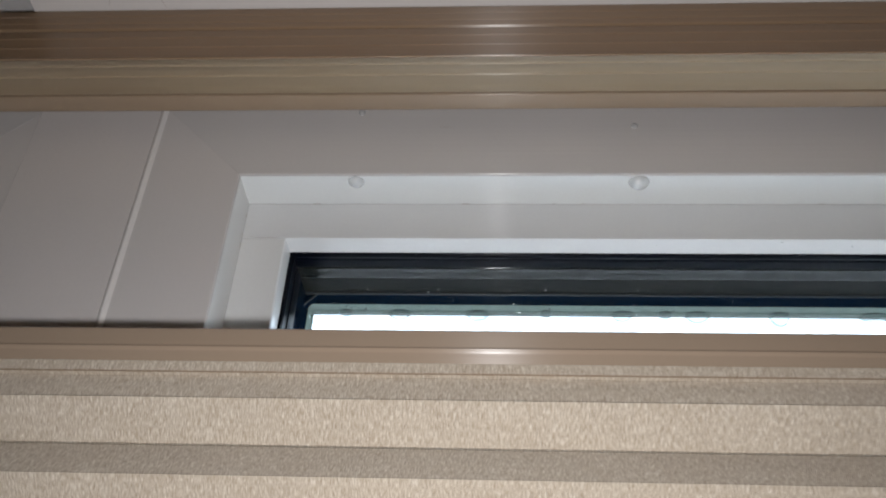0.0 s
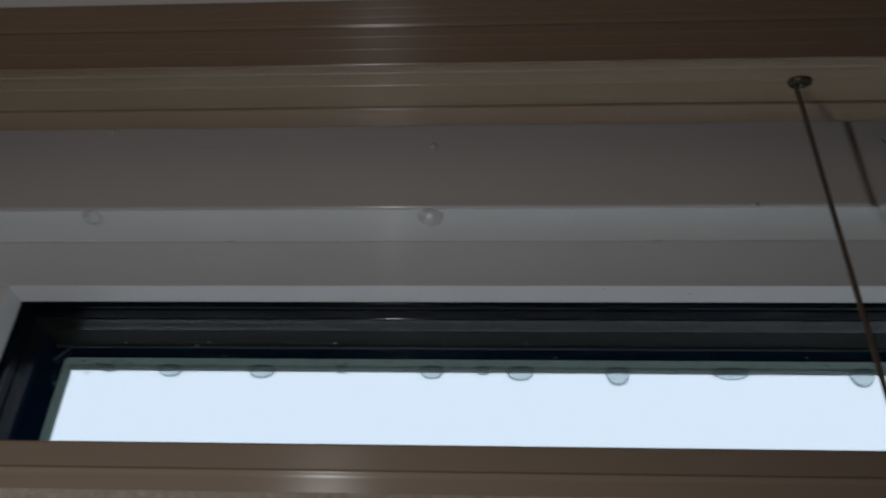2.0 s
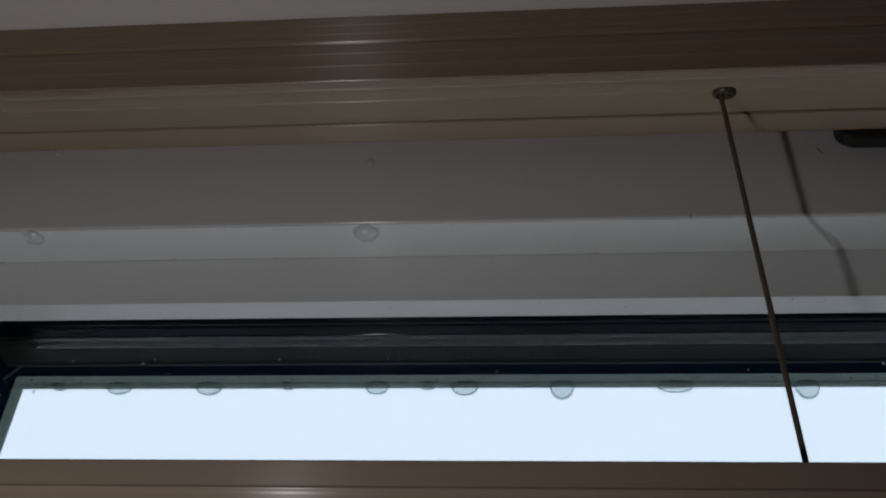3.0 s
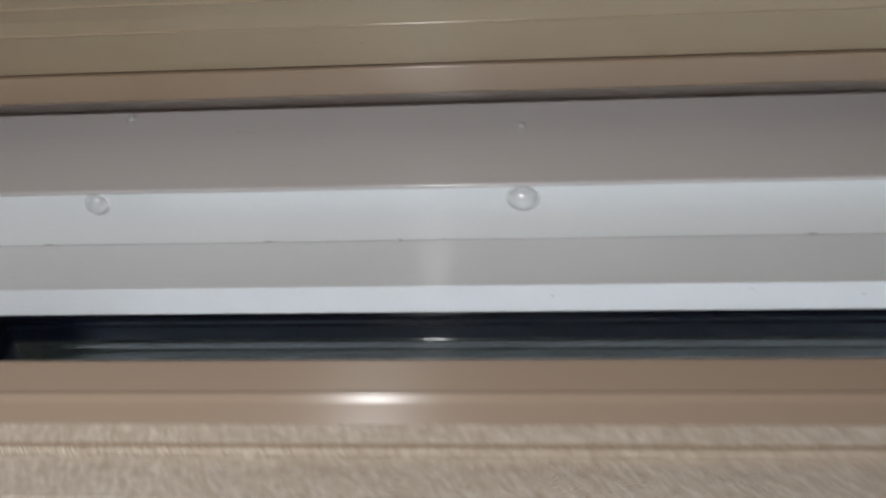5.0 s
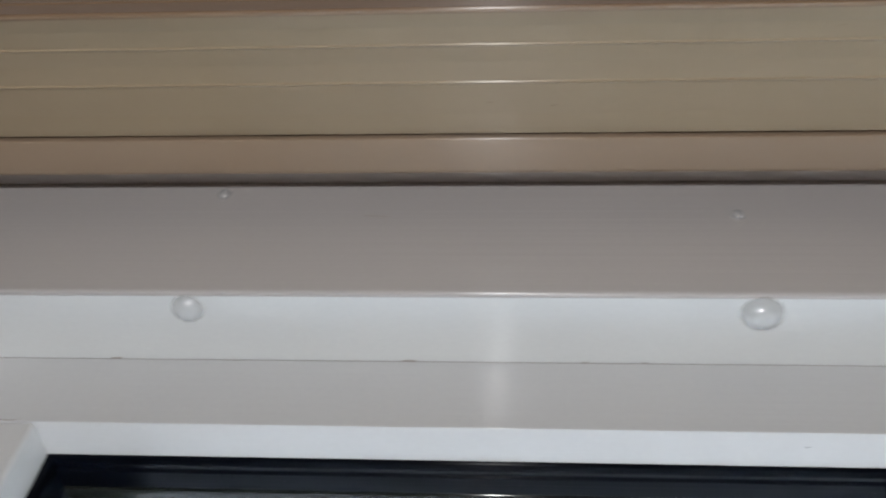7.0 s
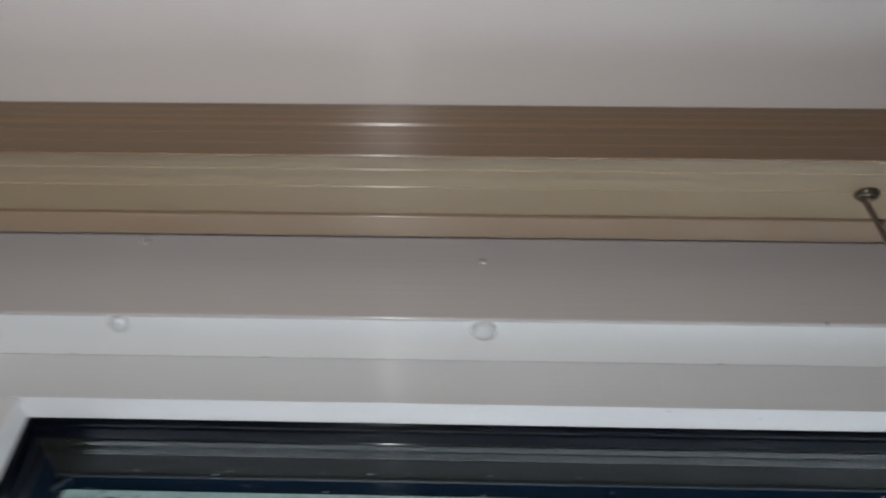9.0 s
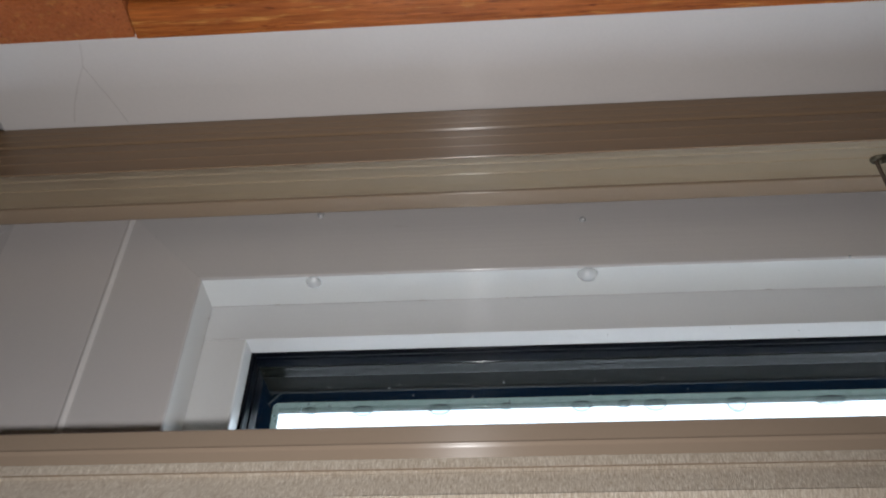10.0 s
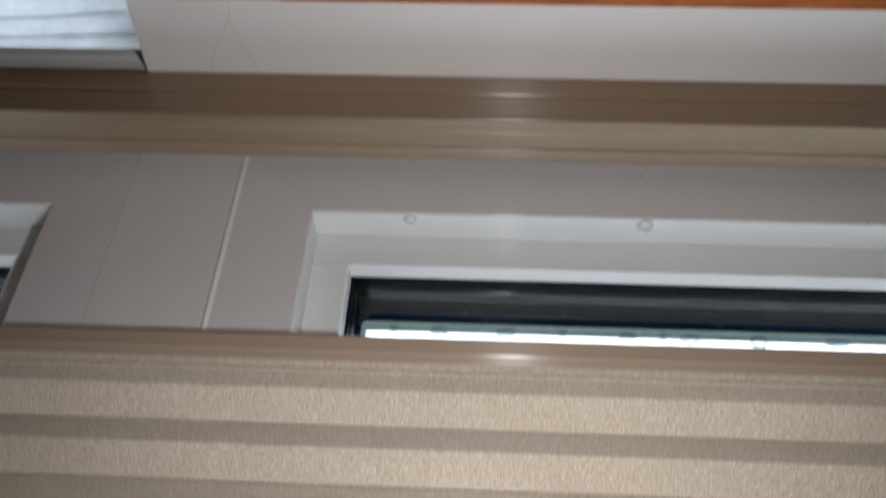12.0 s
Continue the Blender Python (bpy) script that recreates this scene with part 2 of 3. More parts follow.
def sweep(rings, closed=True):
    """A solid from rings of points, capped at both ends."""
    bm = bmesh.new()
    vs = [[bm.verts.new(p) for p in ring] for ring in rings]
    n = len(rings[0])
    for a, b in zip(vs, vs[1:]):
        for k in range(n if closed else n - 1):
            bm.faces.new((a[k], a[(k + 1) % n], b[(k + 1) % n], b[k]))
    if closed:
        bm.faces.new(vs[0])
        bm.faces.new(vs[-1][::-1])
    return bm


def along_x(profile, x0, x1, bevel=0.0):
    bm = sweep([[at(x, y, z) for y, z in profile] for x in (x0, x1)])
    if bevel:
        bmesh.ops.bevel(bm, geom=bm.edges[:], offset=bevel * MM, segments=2, affect="EDGES", profile=0.5)
    return bm


def along_z(profile, z0, z1, bevel=0.0):
    bm = sweep([[at(x, y, z) for x, y in profile] for z in (z0, z1)])
    if bevel:
        bmesh.ops.bevel(bm, geom=bm.edges[:], offset=bevel * MM, segments=2, affect="EDGES", profile=0.5)
    return bm


def along_y(profile, y0, y1, bevel=0.0):
    bm = sweep([[at(x, y, z) for x, z in profile] for y in (y0, y1)])
    if bevel:
        bmesh.ops.bevel(bm, geom=bm.edges[:], offset=bevel * MM, segments=2, affect="EDGES", profile=0.5)
    return bm


def smooth(bm, limit=30):
    """Smooth shading, with the mesh parted along edges sharper than the limit."""
    bmesh.ops.recalc_face_normals(bm, faces=bm.faces[:])
    for f in bm.faces:
        f.smooth = True
    sharp = [e for e in bm.edges if len(e.link_faces) == 2 and e.calc_face_angle(0) > radians(limit)]
    bmesh.ops.split_edges(bm, edges=sharp)
    return bm


def rounded(profile, r, n=4):
    """A closed section with its corners rounded off."""
    out = []
    count = len(profile)
    for k in range(count):
        p, a, b = (Vector((*profile[q % count], 0)) for q in (k, k - 1, k + 1))
        da, db = a - p, b - p
        cut = min(r, 0.45 * da.length, 0.45 * db.length)
        p0, p1 = p + da.normalized() * cut, p + db.normalized() * cut
        for q in range(n + 1):
            t = q / n
            w = p0 * (1 - t) ** 2 + p * 2 * t * (1 - t) + p1 * t ** 2
            out.append((w.x, w.y))
    return out


def moulded(profile, x0, x1, r=0.6, n=4):
    return smooth(along_x(rounded(profile, r, n), x0, x1), 40)


def eased(profile, y0, y1, r, a, b):
    """A flat member whose front edge between the corners a and b of its outline is rounded."""
    bm = along_y(profile, y0, y1)
    ends = [at(profile[k][0], y0, profile[k][1]) for k in (a, b)]
    edge = [e for e in bm.edges if all(min((v.co - p).length for p in ends) < 1e-6 for v in e.verts)]
    bmesh.ops.bevel(bm, geom=edge, offset=r * MM, segments=4, affect="EDGES", profile=0.5)
    return smooth(bm, 50)


def lathe(centre, axis, profile, steps=24):
    """A turned solid: profile of (radius, height along the axis)."""
    turn = Vector(axis).to_track_quat("Z", "Y").to_matrix()
    rings = []
    for r, h in profile:
        rings.append([Vector(centre) + turn @ Vector((r * MM * math.cos(a), r * MM * math.sin(a), h * MM))
                      for a in (2 * math.pi * k / steps for k in range(steps))])
    return smooth(sweep(rings), 50)


# The room's shell
TOP, LOW, SILL = 800, -2100, -900
FACE, OUT = -89, 80
RIGHT, LEFT = 640, -860.2
ARCH_X, ARCH_Z, ARCH_R = -468.0, 107.0, 392.2
END = -75.8      # where the lower head lining ends and the arched opening rises


def build_shell():
    single("floor", box(-2600, 2100, -4100, 80, LOW - 60, LOW), FLOOR, "dark wooden floor of the room", "floor", kind="structure")
    single("ceiling", box(-2600, 2100, -4100, 80, TOP, TOP + 100), CEILING, "plain white ceiling", "ceiling", kind="structure")
    single("wall_south", box(-2600, 2100, -4200, -4100, LOW, TOP), WALL, "plain off-white wall", "wall", kind="structure")
    single("wall_west", box(-2700, -2600, -4200, 80, LOW, TOP), WALL, "plain off-white wall", "wall", kind="structure")
    single("wall_east", box(2100, 2200, -4200, 80, LOW, TOP), WALL, "plain off-white wall", "wall", kind="structure")
    wall = thing("wall_north", 0, 0, LOW, "off-white plastered wall round the windows", "wall", kind="structure")
    part("wall_panel", box(END + 1, 2100, FACE, OUT, 58, TOP), WALL, wall)
    part("wall_panel", box(RIGHT, 2100, FACE, OUT, LOW, 58), WALL, wall)
    part("wall_panel", box(-2600, LEFT, FACE, OUT, LOW, TOP), WALL, wall)
    part("wall_panel", box(LEFT, RIGHT, FACE, OUT, LOW, SILL), WALL, wall)
    n = 48
    rings = []
    for k in range(n + 1):
        a = math.pi * k / n
        x, z = ARCH_X + ARCH_R * math.cos(a), ARCH_Z + ARCH_R * math.sin(a)
        rings.append([at(x, FACE, z), at(x, OUT, z), at(x, OUT, TOP), at(x, FACE, TOP)])
    part("wall_panel", sweep(rings), WALL, wall)
    single("ground", box(-60000, 60000, 81, 120000, -2500, -2400), GROUND, "pale concrete ground outside the window", "ground", kind="structure")


def build_lining():
    lining = thing("head_lining", END, -90, 39, "glossy white painted board lining the window head, cracked near its end", "window lining", kind="structure")
    prof = [(3.0, 39.3), (3.0, 58), (-89, 58), (-91.2, 56), (-91.2, 41.4), (-90.6, 40), (-89.2, 39.3)]
    part("board", moulded(prof, END, RIGHT, 0.8, 3), PAINT, lining)
    part("filler", box(END, RIGHT, 3.1, OUT, 39.3, 58), PAINT, lining)
    # a forked hairline crack in the paint
    for pts in ([(-30.4, -88.5), (-31.4, -83), (-32.8, -78.5)], [(-32.8, -78.5), (-37.8, -70), (-42.4, -61), (-45.8, -52)],
                [(-32.8, -78.5), (-29.5, -69), (-26.5, -60), (-24.0, -51)]):
        rings = []
        for k, (x, y) in enumerate(pts):
            w = 0.14
            rings.append([at(x - w, y, 39.24), at(x + w, y, 39.24), at(x + w, y, 39.4), at(x - w, y, 39.4)])
        part("crack", sweep(rings), PAINT_CRACK, lining, "thin grey crack in white paint")


build_shell()
build_lining()


# The two window units
def build_window(name, label, corner, sgn, stile, far, gap):
    """A vinyl window whose inner top corner is at x = corner; sgn is the way its opening runs."""
    w = thing(name, corner, 0, SILL, label, "window", kind="structure")
    X = lambda d: corner + sgn * d
    s, g = stile, gap
    head = [(X(g), 0), (X(far), 0), (X(far), 39.26), (X(-s + 0.3), 39.26), (X(-s + 0.3), s + g)]
    jamb = [(X(0), -g), (X(-s + 0.3), s - g), (X(-s + 0.3), SILL), (X(0), SILL)]
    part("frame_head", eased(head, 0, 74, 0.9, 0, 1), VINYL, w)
    part("frame_stile", eased(jamb, 0, 74, 0.9, 0, 3), VINYL_UP, w)
    part("frame_stile", box(X(far - 40), X(far), 0, 74, SILL, -0.3, 0.5), VINYL_UP, w)
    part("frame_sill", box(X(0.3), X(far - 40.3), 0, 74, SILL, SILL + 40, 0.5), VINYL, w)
    # thin strip under the head, its colour raised for light from below
    part("frame_stop", box(X(-0.1), X(far - 40), 1.0, 17.62, -0.15, 0.6), STOP_LIT, w)
    part("frame_stop", box(X(-0.6), X(0.15), 1.0, 17.86, SILL + 40, -0.2), SASH_UP, w)
    # sash: a rail across the top, stiles butted under it
    rail = [(17.9, -0.22), (17.7, -0.24), (17.7, -0.5), (17.7, -17.4), (17.7, -17.9), (26.4, -18.4), (44, -18.4), (44, -0.22)]
    part("sash_rail", moulded(rail, X(0.24), X(far - 40.5), 0.7, 5), SASH, w)
    st = [(X(0.16), 17.88), (X(17.2), 17.88), (X(17.8), 18.5), (X(18.2), 26.6), (X(18.2), 44), (X(0.16), 44)]
    part("sash_stile", along_z(st, -18.25, SILL + 40, 0.1), SASH_UP, w)
    st2 = [(X(far - 41), 17.9), (X(far - 57), 17.9), (X(far - 58), 26.6), (X(far - 58), 44), (X(far - 41), 44)]
    part("sash_stile", along_z(st2, -18.25, SILL + 40, 0.3), SASH_UP, w)
    end = far - 58
    # glazing gasket, spacer and the dark outer frame round the pane
    gas = [(26.2, -18.0), (26.5, -19.0), (28.0, -19.4), (29.6, -18.9), (30.2, -19.3), (31.0, -19.3), (35.3, -19.1), (35.3, -18.0)]
    part("gasket", moulded(gas, X(18), X(end), 0.4), RUBBER, w, "black rubber glazing gasket")
    part("gasket", along_z([(X(17.9), 26.3), (X(19.2), 26.8), (X(19.5), 28.5), (X(19.2), 31), (X(19.1), 35.3), (X(17.9), 35.3)], -18.2, SILL + 40), RUBBER, w, "black rubber glazing gasket")
    sp = [(35.2, -17.5), (35.2, -19.2), (36.6, -19.5), (38.2, -19.1), (39.4, -19.5), (42.6, -19.6), (42.6, -17.5)]
    part("spacer", moulded(sp, X(18), X(end), 0.6), SPACER, w, "grey metal spacer bar between panes")
    part("spacer", along_z([(X(17.5), 35.2), (X(19.6), 35.2), (X(19.9), 42.6), (X(17.5), 42.6)], -19.4, SILL + 40), RUBBER, w, "dark spacer bar between panes")
    lid = [(42.7, -17.5), (42.7, -19.2), (52.6, -19.3), (52.6, -17.5)]
    part("outer_rail_inner", along_x(lid, X(18), X(end)), OLIVE_FRAME, w, "inner part of the dark outer sash rail, room reflection coloured in olive")
    part("outer_ridge", moulded([(52.7, -18.5), (52.7, -19.8), (53.0, -20.1), (53.4, -20.1), (53.6, -19.8), (53.6, -18.5)], X(20), X(end), 0.2), RIDGE, w, "thin grey ridge")
    dk = [(52.7, -17.5), (52.7, -18.4), (53.7, -18.4), (53.7, -19.7), (60.4, -20.2), (60.8, -17.5)]
    part("outer_rail", moulded(dk, X(18), X(end), 0.3), DARK_FRAME, w, "dark outer sash rail")
    dv = [(X(17.5), 42.7), (X(19.8), 42.7), (X(20.3), 53.4), (X(20.0), 54.2), (X(20.6), 60.4), (X(17.5), 60.8)]
    part("outer_stile", along_z(dv, -19.5, SILL + 40), DARK_FRAME, w, "dark outer sash stile")
    part("corner_key", along_y([(X(19.9), -19.4), (X(25.2), -19.4), (X(19.9), -25.2)], 54.3, 57.6), DARK_FRAME, w)
    part("corner_edge", sweep([[at(X(a), y, b) for y in (53.6, 54.2)] + [at(X(a - 0.35), y, b + 0.35) for y in (54.2, 53.6)] for a, b in ((25.4, -19.6), (20.1, -25.4))]), RIDGE, w, "thin grey corner edge")
    lip = [(61, -17.0), (61, -23.4), (61.7, -23.9), (64, -23.4), (66, -17.0)]
    part("outer_lip", along_x(lip, X(17), X(end)), OUTER_LIP, w, "wet grey-green outer lip")
    part("outer_lip", along_z([(X(16), 61), (X(22.6), 61), (X(23.1), 62), (X(22.6), 64), (X(16), 66)], -23.2, SILL + 40), OUTER_LIP, w, "wet grey-green outer lip")
    for y in (31.2, 48.4):
        pane = part("pane", box(X(18.4), X(end), y, y + 3.4, SILL + 40, -18.5), GLASS, w, "clear window pane")
        pane.visible_shadow = False
    return w


build_window("window_1", "white vinyl window with black gasket, water dripping along its head", 0.0, 1, 37.7, 640, 0.02)
build_window("window_2", "white vinyl window unit with mitred frame corner", -125.7, -1, 35.0, 734, 0.1)


def build_mullion():
    m = thing("window_mullion", -64, 0, SILL, "flat white vinyl cover joining the two window units", "mullion", kind="structure")
    part("cover", box(-90.85, -38.2, -0.25, 74, SILL, 38.6, 0.15), MULLION_VINYL, m)
    ridge = [(-37.85 + 1.8 * u, 0.1 - 1.2 * math.cos(u * math.pi / 2) ** 1.4) for u in (k / 8 - 1 for k in range(17))]
    part("sealant_bead", smooth(along_z(ridge + [(-36.0, 0.6), (-39.7, 0.6)], SILL, 38.6), 60), SEALANT, m, "glossy white sealant bead")


build_mullion()


def build_weld(x0, x1, rise):
    """The welded mitre line of a frame corner, a hair proud of the face."""
    w = 0.22
    rings = [[at(x - w, -0.12, z - w), at(x + w, -0.12, z + w), at(x + w, 0.2, z + w), at(x - w, 0.2, z - w)] for x, z in ((x0, 0.3), (x1, rise))]
    single("trim", sweep(rings), SASH, "thin white weld line across the frame corner", "trim", kind="structure")


build_weld(-125.2, -93.5, 32.0)


# The arched window above: transom, ring frame, pleated fan shade
def build_arch():
    a = thing("window_3", ARCH_X, 0, 39, "arched white window over the lower unit", "window", kind="structure")
    part("transom", along_x([(0, 39.2), (0, 73), (1, 76), (40, 76), (40, 39.2)], LEFT, END - 0.5, 0.3), VINYL, a)
    part("apron", moulded([(-46, 39.4), (-46, 45), (-45.6, 45.4), (-45.6, 52.6), (-46, 53), (-46, 59.6), (-45.2, 60.6), (-0.5, 60.6), (-0.5, 39.4)], LEFT, END - 0.5, 0.4, 3), PAINT, a)
    n = 40
    rings = []
    for k in range(n + 1):
        t = math.pi * k / n
        rings.append([at(ARCH_X + r * math.cos(t), y, 112 + r * math.sin(t)) for r, y in ((350, 0), (387, 0), (387, 60), (350, 60))])
    part("arch_frame", sweep(rings), VINYL, a)
    rings = []
    for k in range(n + 1):
        t = math.pi * k / n
        rings.append([at(ARCH_X + r * math.cos(t), y, 112 + r * math.sin(t)) for r, y in ((1, 30), (352, 30), (352, 33), (1, 33))])
    low = part("pane", box(LEFT, END - 0.5, 30, 33, 76.5, 111.8), GLASS, a, "clear lower pane")
    low.visible_shadow = False
    pane = part("pane", sweep(rings), GLASS, a, "clear arched pane")
    pane.visible_shadow = False


def build_fan():
    f = thing("arch_shade", ARCH_X, -8, 113, "white pleated paper fan shade glowing with daylight", "window shade")
    part("base_rail", along_x([(-14, 70), (-14, 75.5), (-13, 76.5), (-4, 76.5), (-3, 75.5), (-3, 70)], LEFT + 6, END - 6, 0.3), PAINT, f, "thin white base rail of the shade")
    part("pleat", box(LEFT + 6, END - 3, -7.6, -7.3, 76.6, 105.6), PAPER, f)
    angles = [0.6, 2.4, 5.8, 11.8, 20.2, 24.6]
    while angles[-1] < 172:
        angles.append(angles[-1] + (7.2 if len(angles) % 2 else 6.0))
    R, FAN_Z = 384.0, 101.0
    for k, (a0, a1) in enumerate(zip(angles, angles[1:])):
        # each pleat leans out from its lower fold to its upper one
        d0, d1 = (-5.0, -9.0)
        rings = []
        for r in (14, 100, 190, 280, R):
            lean = 0.25 + 0.75 * r / R
            p0 = at(ARCH_X + r * math.cos(radians(a0)), -3 + d0 * lean, FAN_Z + r * math.sin(radians(a0)))
            p1 = at(ARCH_X + r * math.cos(radians(a1 + 0.15)), -3 + d1 * lean, FAN_Z + r * math.sin(radians(a1 + 0.15)))
            q = Vector((0, 0.25 * MM, 0))
            rings.append([p0, p1, p1 + q, p0 + q])
        part("pleat", sweep(rings), PAPER, f)
    # a doubled fold at the rim, lying on the pleats
    rings = []
    for r, wide in ((296, 0.1), (330, 2.0), (355, 3.4), (R, 4.8)):
        p0 = at(ARCH_X + r * math.cos(radians(24.8)), -12.6, FAN_Z + r * math.sin(radians(24.8)))
        p1 = at(ARCH_X + r * math.cos(radians(24.8 + wide)), -12.6, FAN_Z + r * math.sin(radians(24.8 + wide)))
        q = Vector((0, 0.25 * MM, 0))
        rings.append([p0, p1, p1 + q, p0 + q])
    part("pleat", sweep(rings), PAPER, f)


build_arch()
build_fan()


# Stained wooden casing with its corner block
CASE = [(39.4, 0), (39.4, 9.6), (39.9, 11.4), (41.0, 12.8), (42.8, 13.6), (45.0, 13.5), (48.0, 12.8), (51.0, 11.6), (53.6, 10.4), (54.6, 10.3), (55.2, 10.6), (56.6, 12.0), (57.6, 12.3),
        (62.0, 12.2), (68.0, 11.8), (74.0, 11.0), (79.0, 9.4), (82.0, 8.0), (82.8, 7.8), (84.4, 8.4), (85.4, 8.4), (89.0, 7.4), (93.0, 5.6), (96.4, 3.8), (98.2, 2.6), (98.6, 2.0), (98.6, 0)]


def build_casing():
    c = thing("window_casing", -40, FACE, 39, "reddish-brown stained wooden casing with a turned rosette block", "window casing", kind="structure")
    prof = [(FACE - d, z) for z, d in CASE]
    part("head_casing", smooth(along_x(prof, -8.2, RIGHT + 40)), WOOD_X, c, "moulded stained wood head casing")
    # arched casing rising from the block
    rings = []
    n = 48
    for k in range(n + 1):
        t = math.pi * k / n
        rings.append([at(ARCH_X + (357.5 + z) * math.cos(t), FACE - d, 104.5 + (357.5 + z) * math.sin(t)) for z, d in CASE])
    part("arch_casing", smooth(sweep(rings)), WOOD_Z, c, "curved stained wood casing")
    # corner block with concentric turned rings
    x0, x1, z0, z1 = -72.0, -8.8, 39.6, 103.6
    cx, cz, front = (x0 + x1) / 2, (z0 + z1) / 2, FACE - 19
    rad = [(0.0, 1.0), (1.8, 1.15), (2.8, 2.2), (3.4, 3.6), (4.6, 3.4), (6.2, 2.0), (7.6, 1.7), (9.0, 2.2), (10.2, 3.9), (11.4, 4.1), (12.6, 2.6),
           (14.4, 1.8), (16.0, 2.2), (17.6, 3.8), (19.4, 4.8), (20.6, 4.6), (21.2, 3.0), (21.6, 0.3), (22.0, 0.0)]
    bm = bmesh.new()
    steps = 64
    rings = []
    for r, d in rad[1:]:
        rings.append([bm.verts.new(at(cx + r * math.cos(t), front + d * 0.75, cz + r * math.sin(t))) for t in (2 * math.pi * k / steps for k in range(steps))])

    def square(y, inset):
        half = (x1 - x0) / 2 - inset
        hz = (z1 - z0) / 2 - inset
        row = []
        for k in range(steps):
            t = 2 * math.pi * k / steps
            u, v = math.cos(t), math.sin(t)
            m = max(abs(u), abs(v))
            row.append(bm.verts.new(at(cx + half * u / m, y, cz + hz * v / m)))
        return row

    rings += [square(front, 0.7), square(front + 0.7, 0), square(FACE, 0)]
    hub = bm.verts.new(at(cx, front + rad[0][1] * 0.75, cz))
    for k in range(steps):
        bm.faces.new((hub, rings[0][k], rings[0][(k + 1) % steps]))
    for a, b in zip(rings, rings[1:]):
        for k in range(steps):
            bm.faces.new((a[k], a[(k + 1) % steps], b[(k + 1) % steps], b[k]))
    part("corner_block", smooth(bm, 28), WOOD_Z, c, "square rosette block with turned concentric rings")


build_casing()


# The cellular shade: head rail, moving rail, cells, cords
SHADE_L, SHADE_R = -855.0, 635.0
PLEAT_TOP, PITCH = -102.6, 22.2


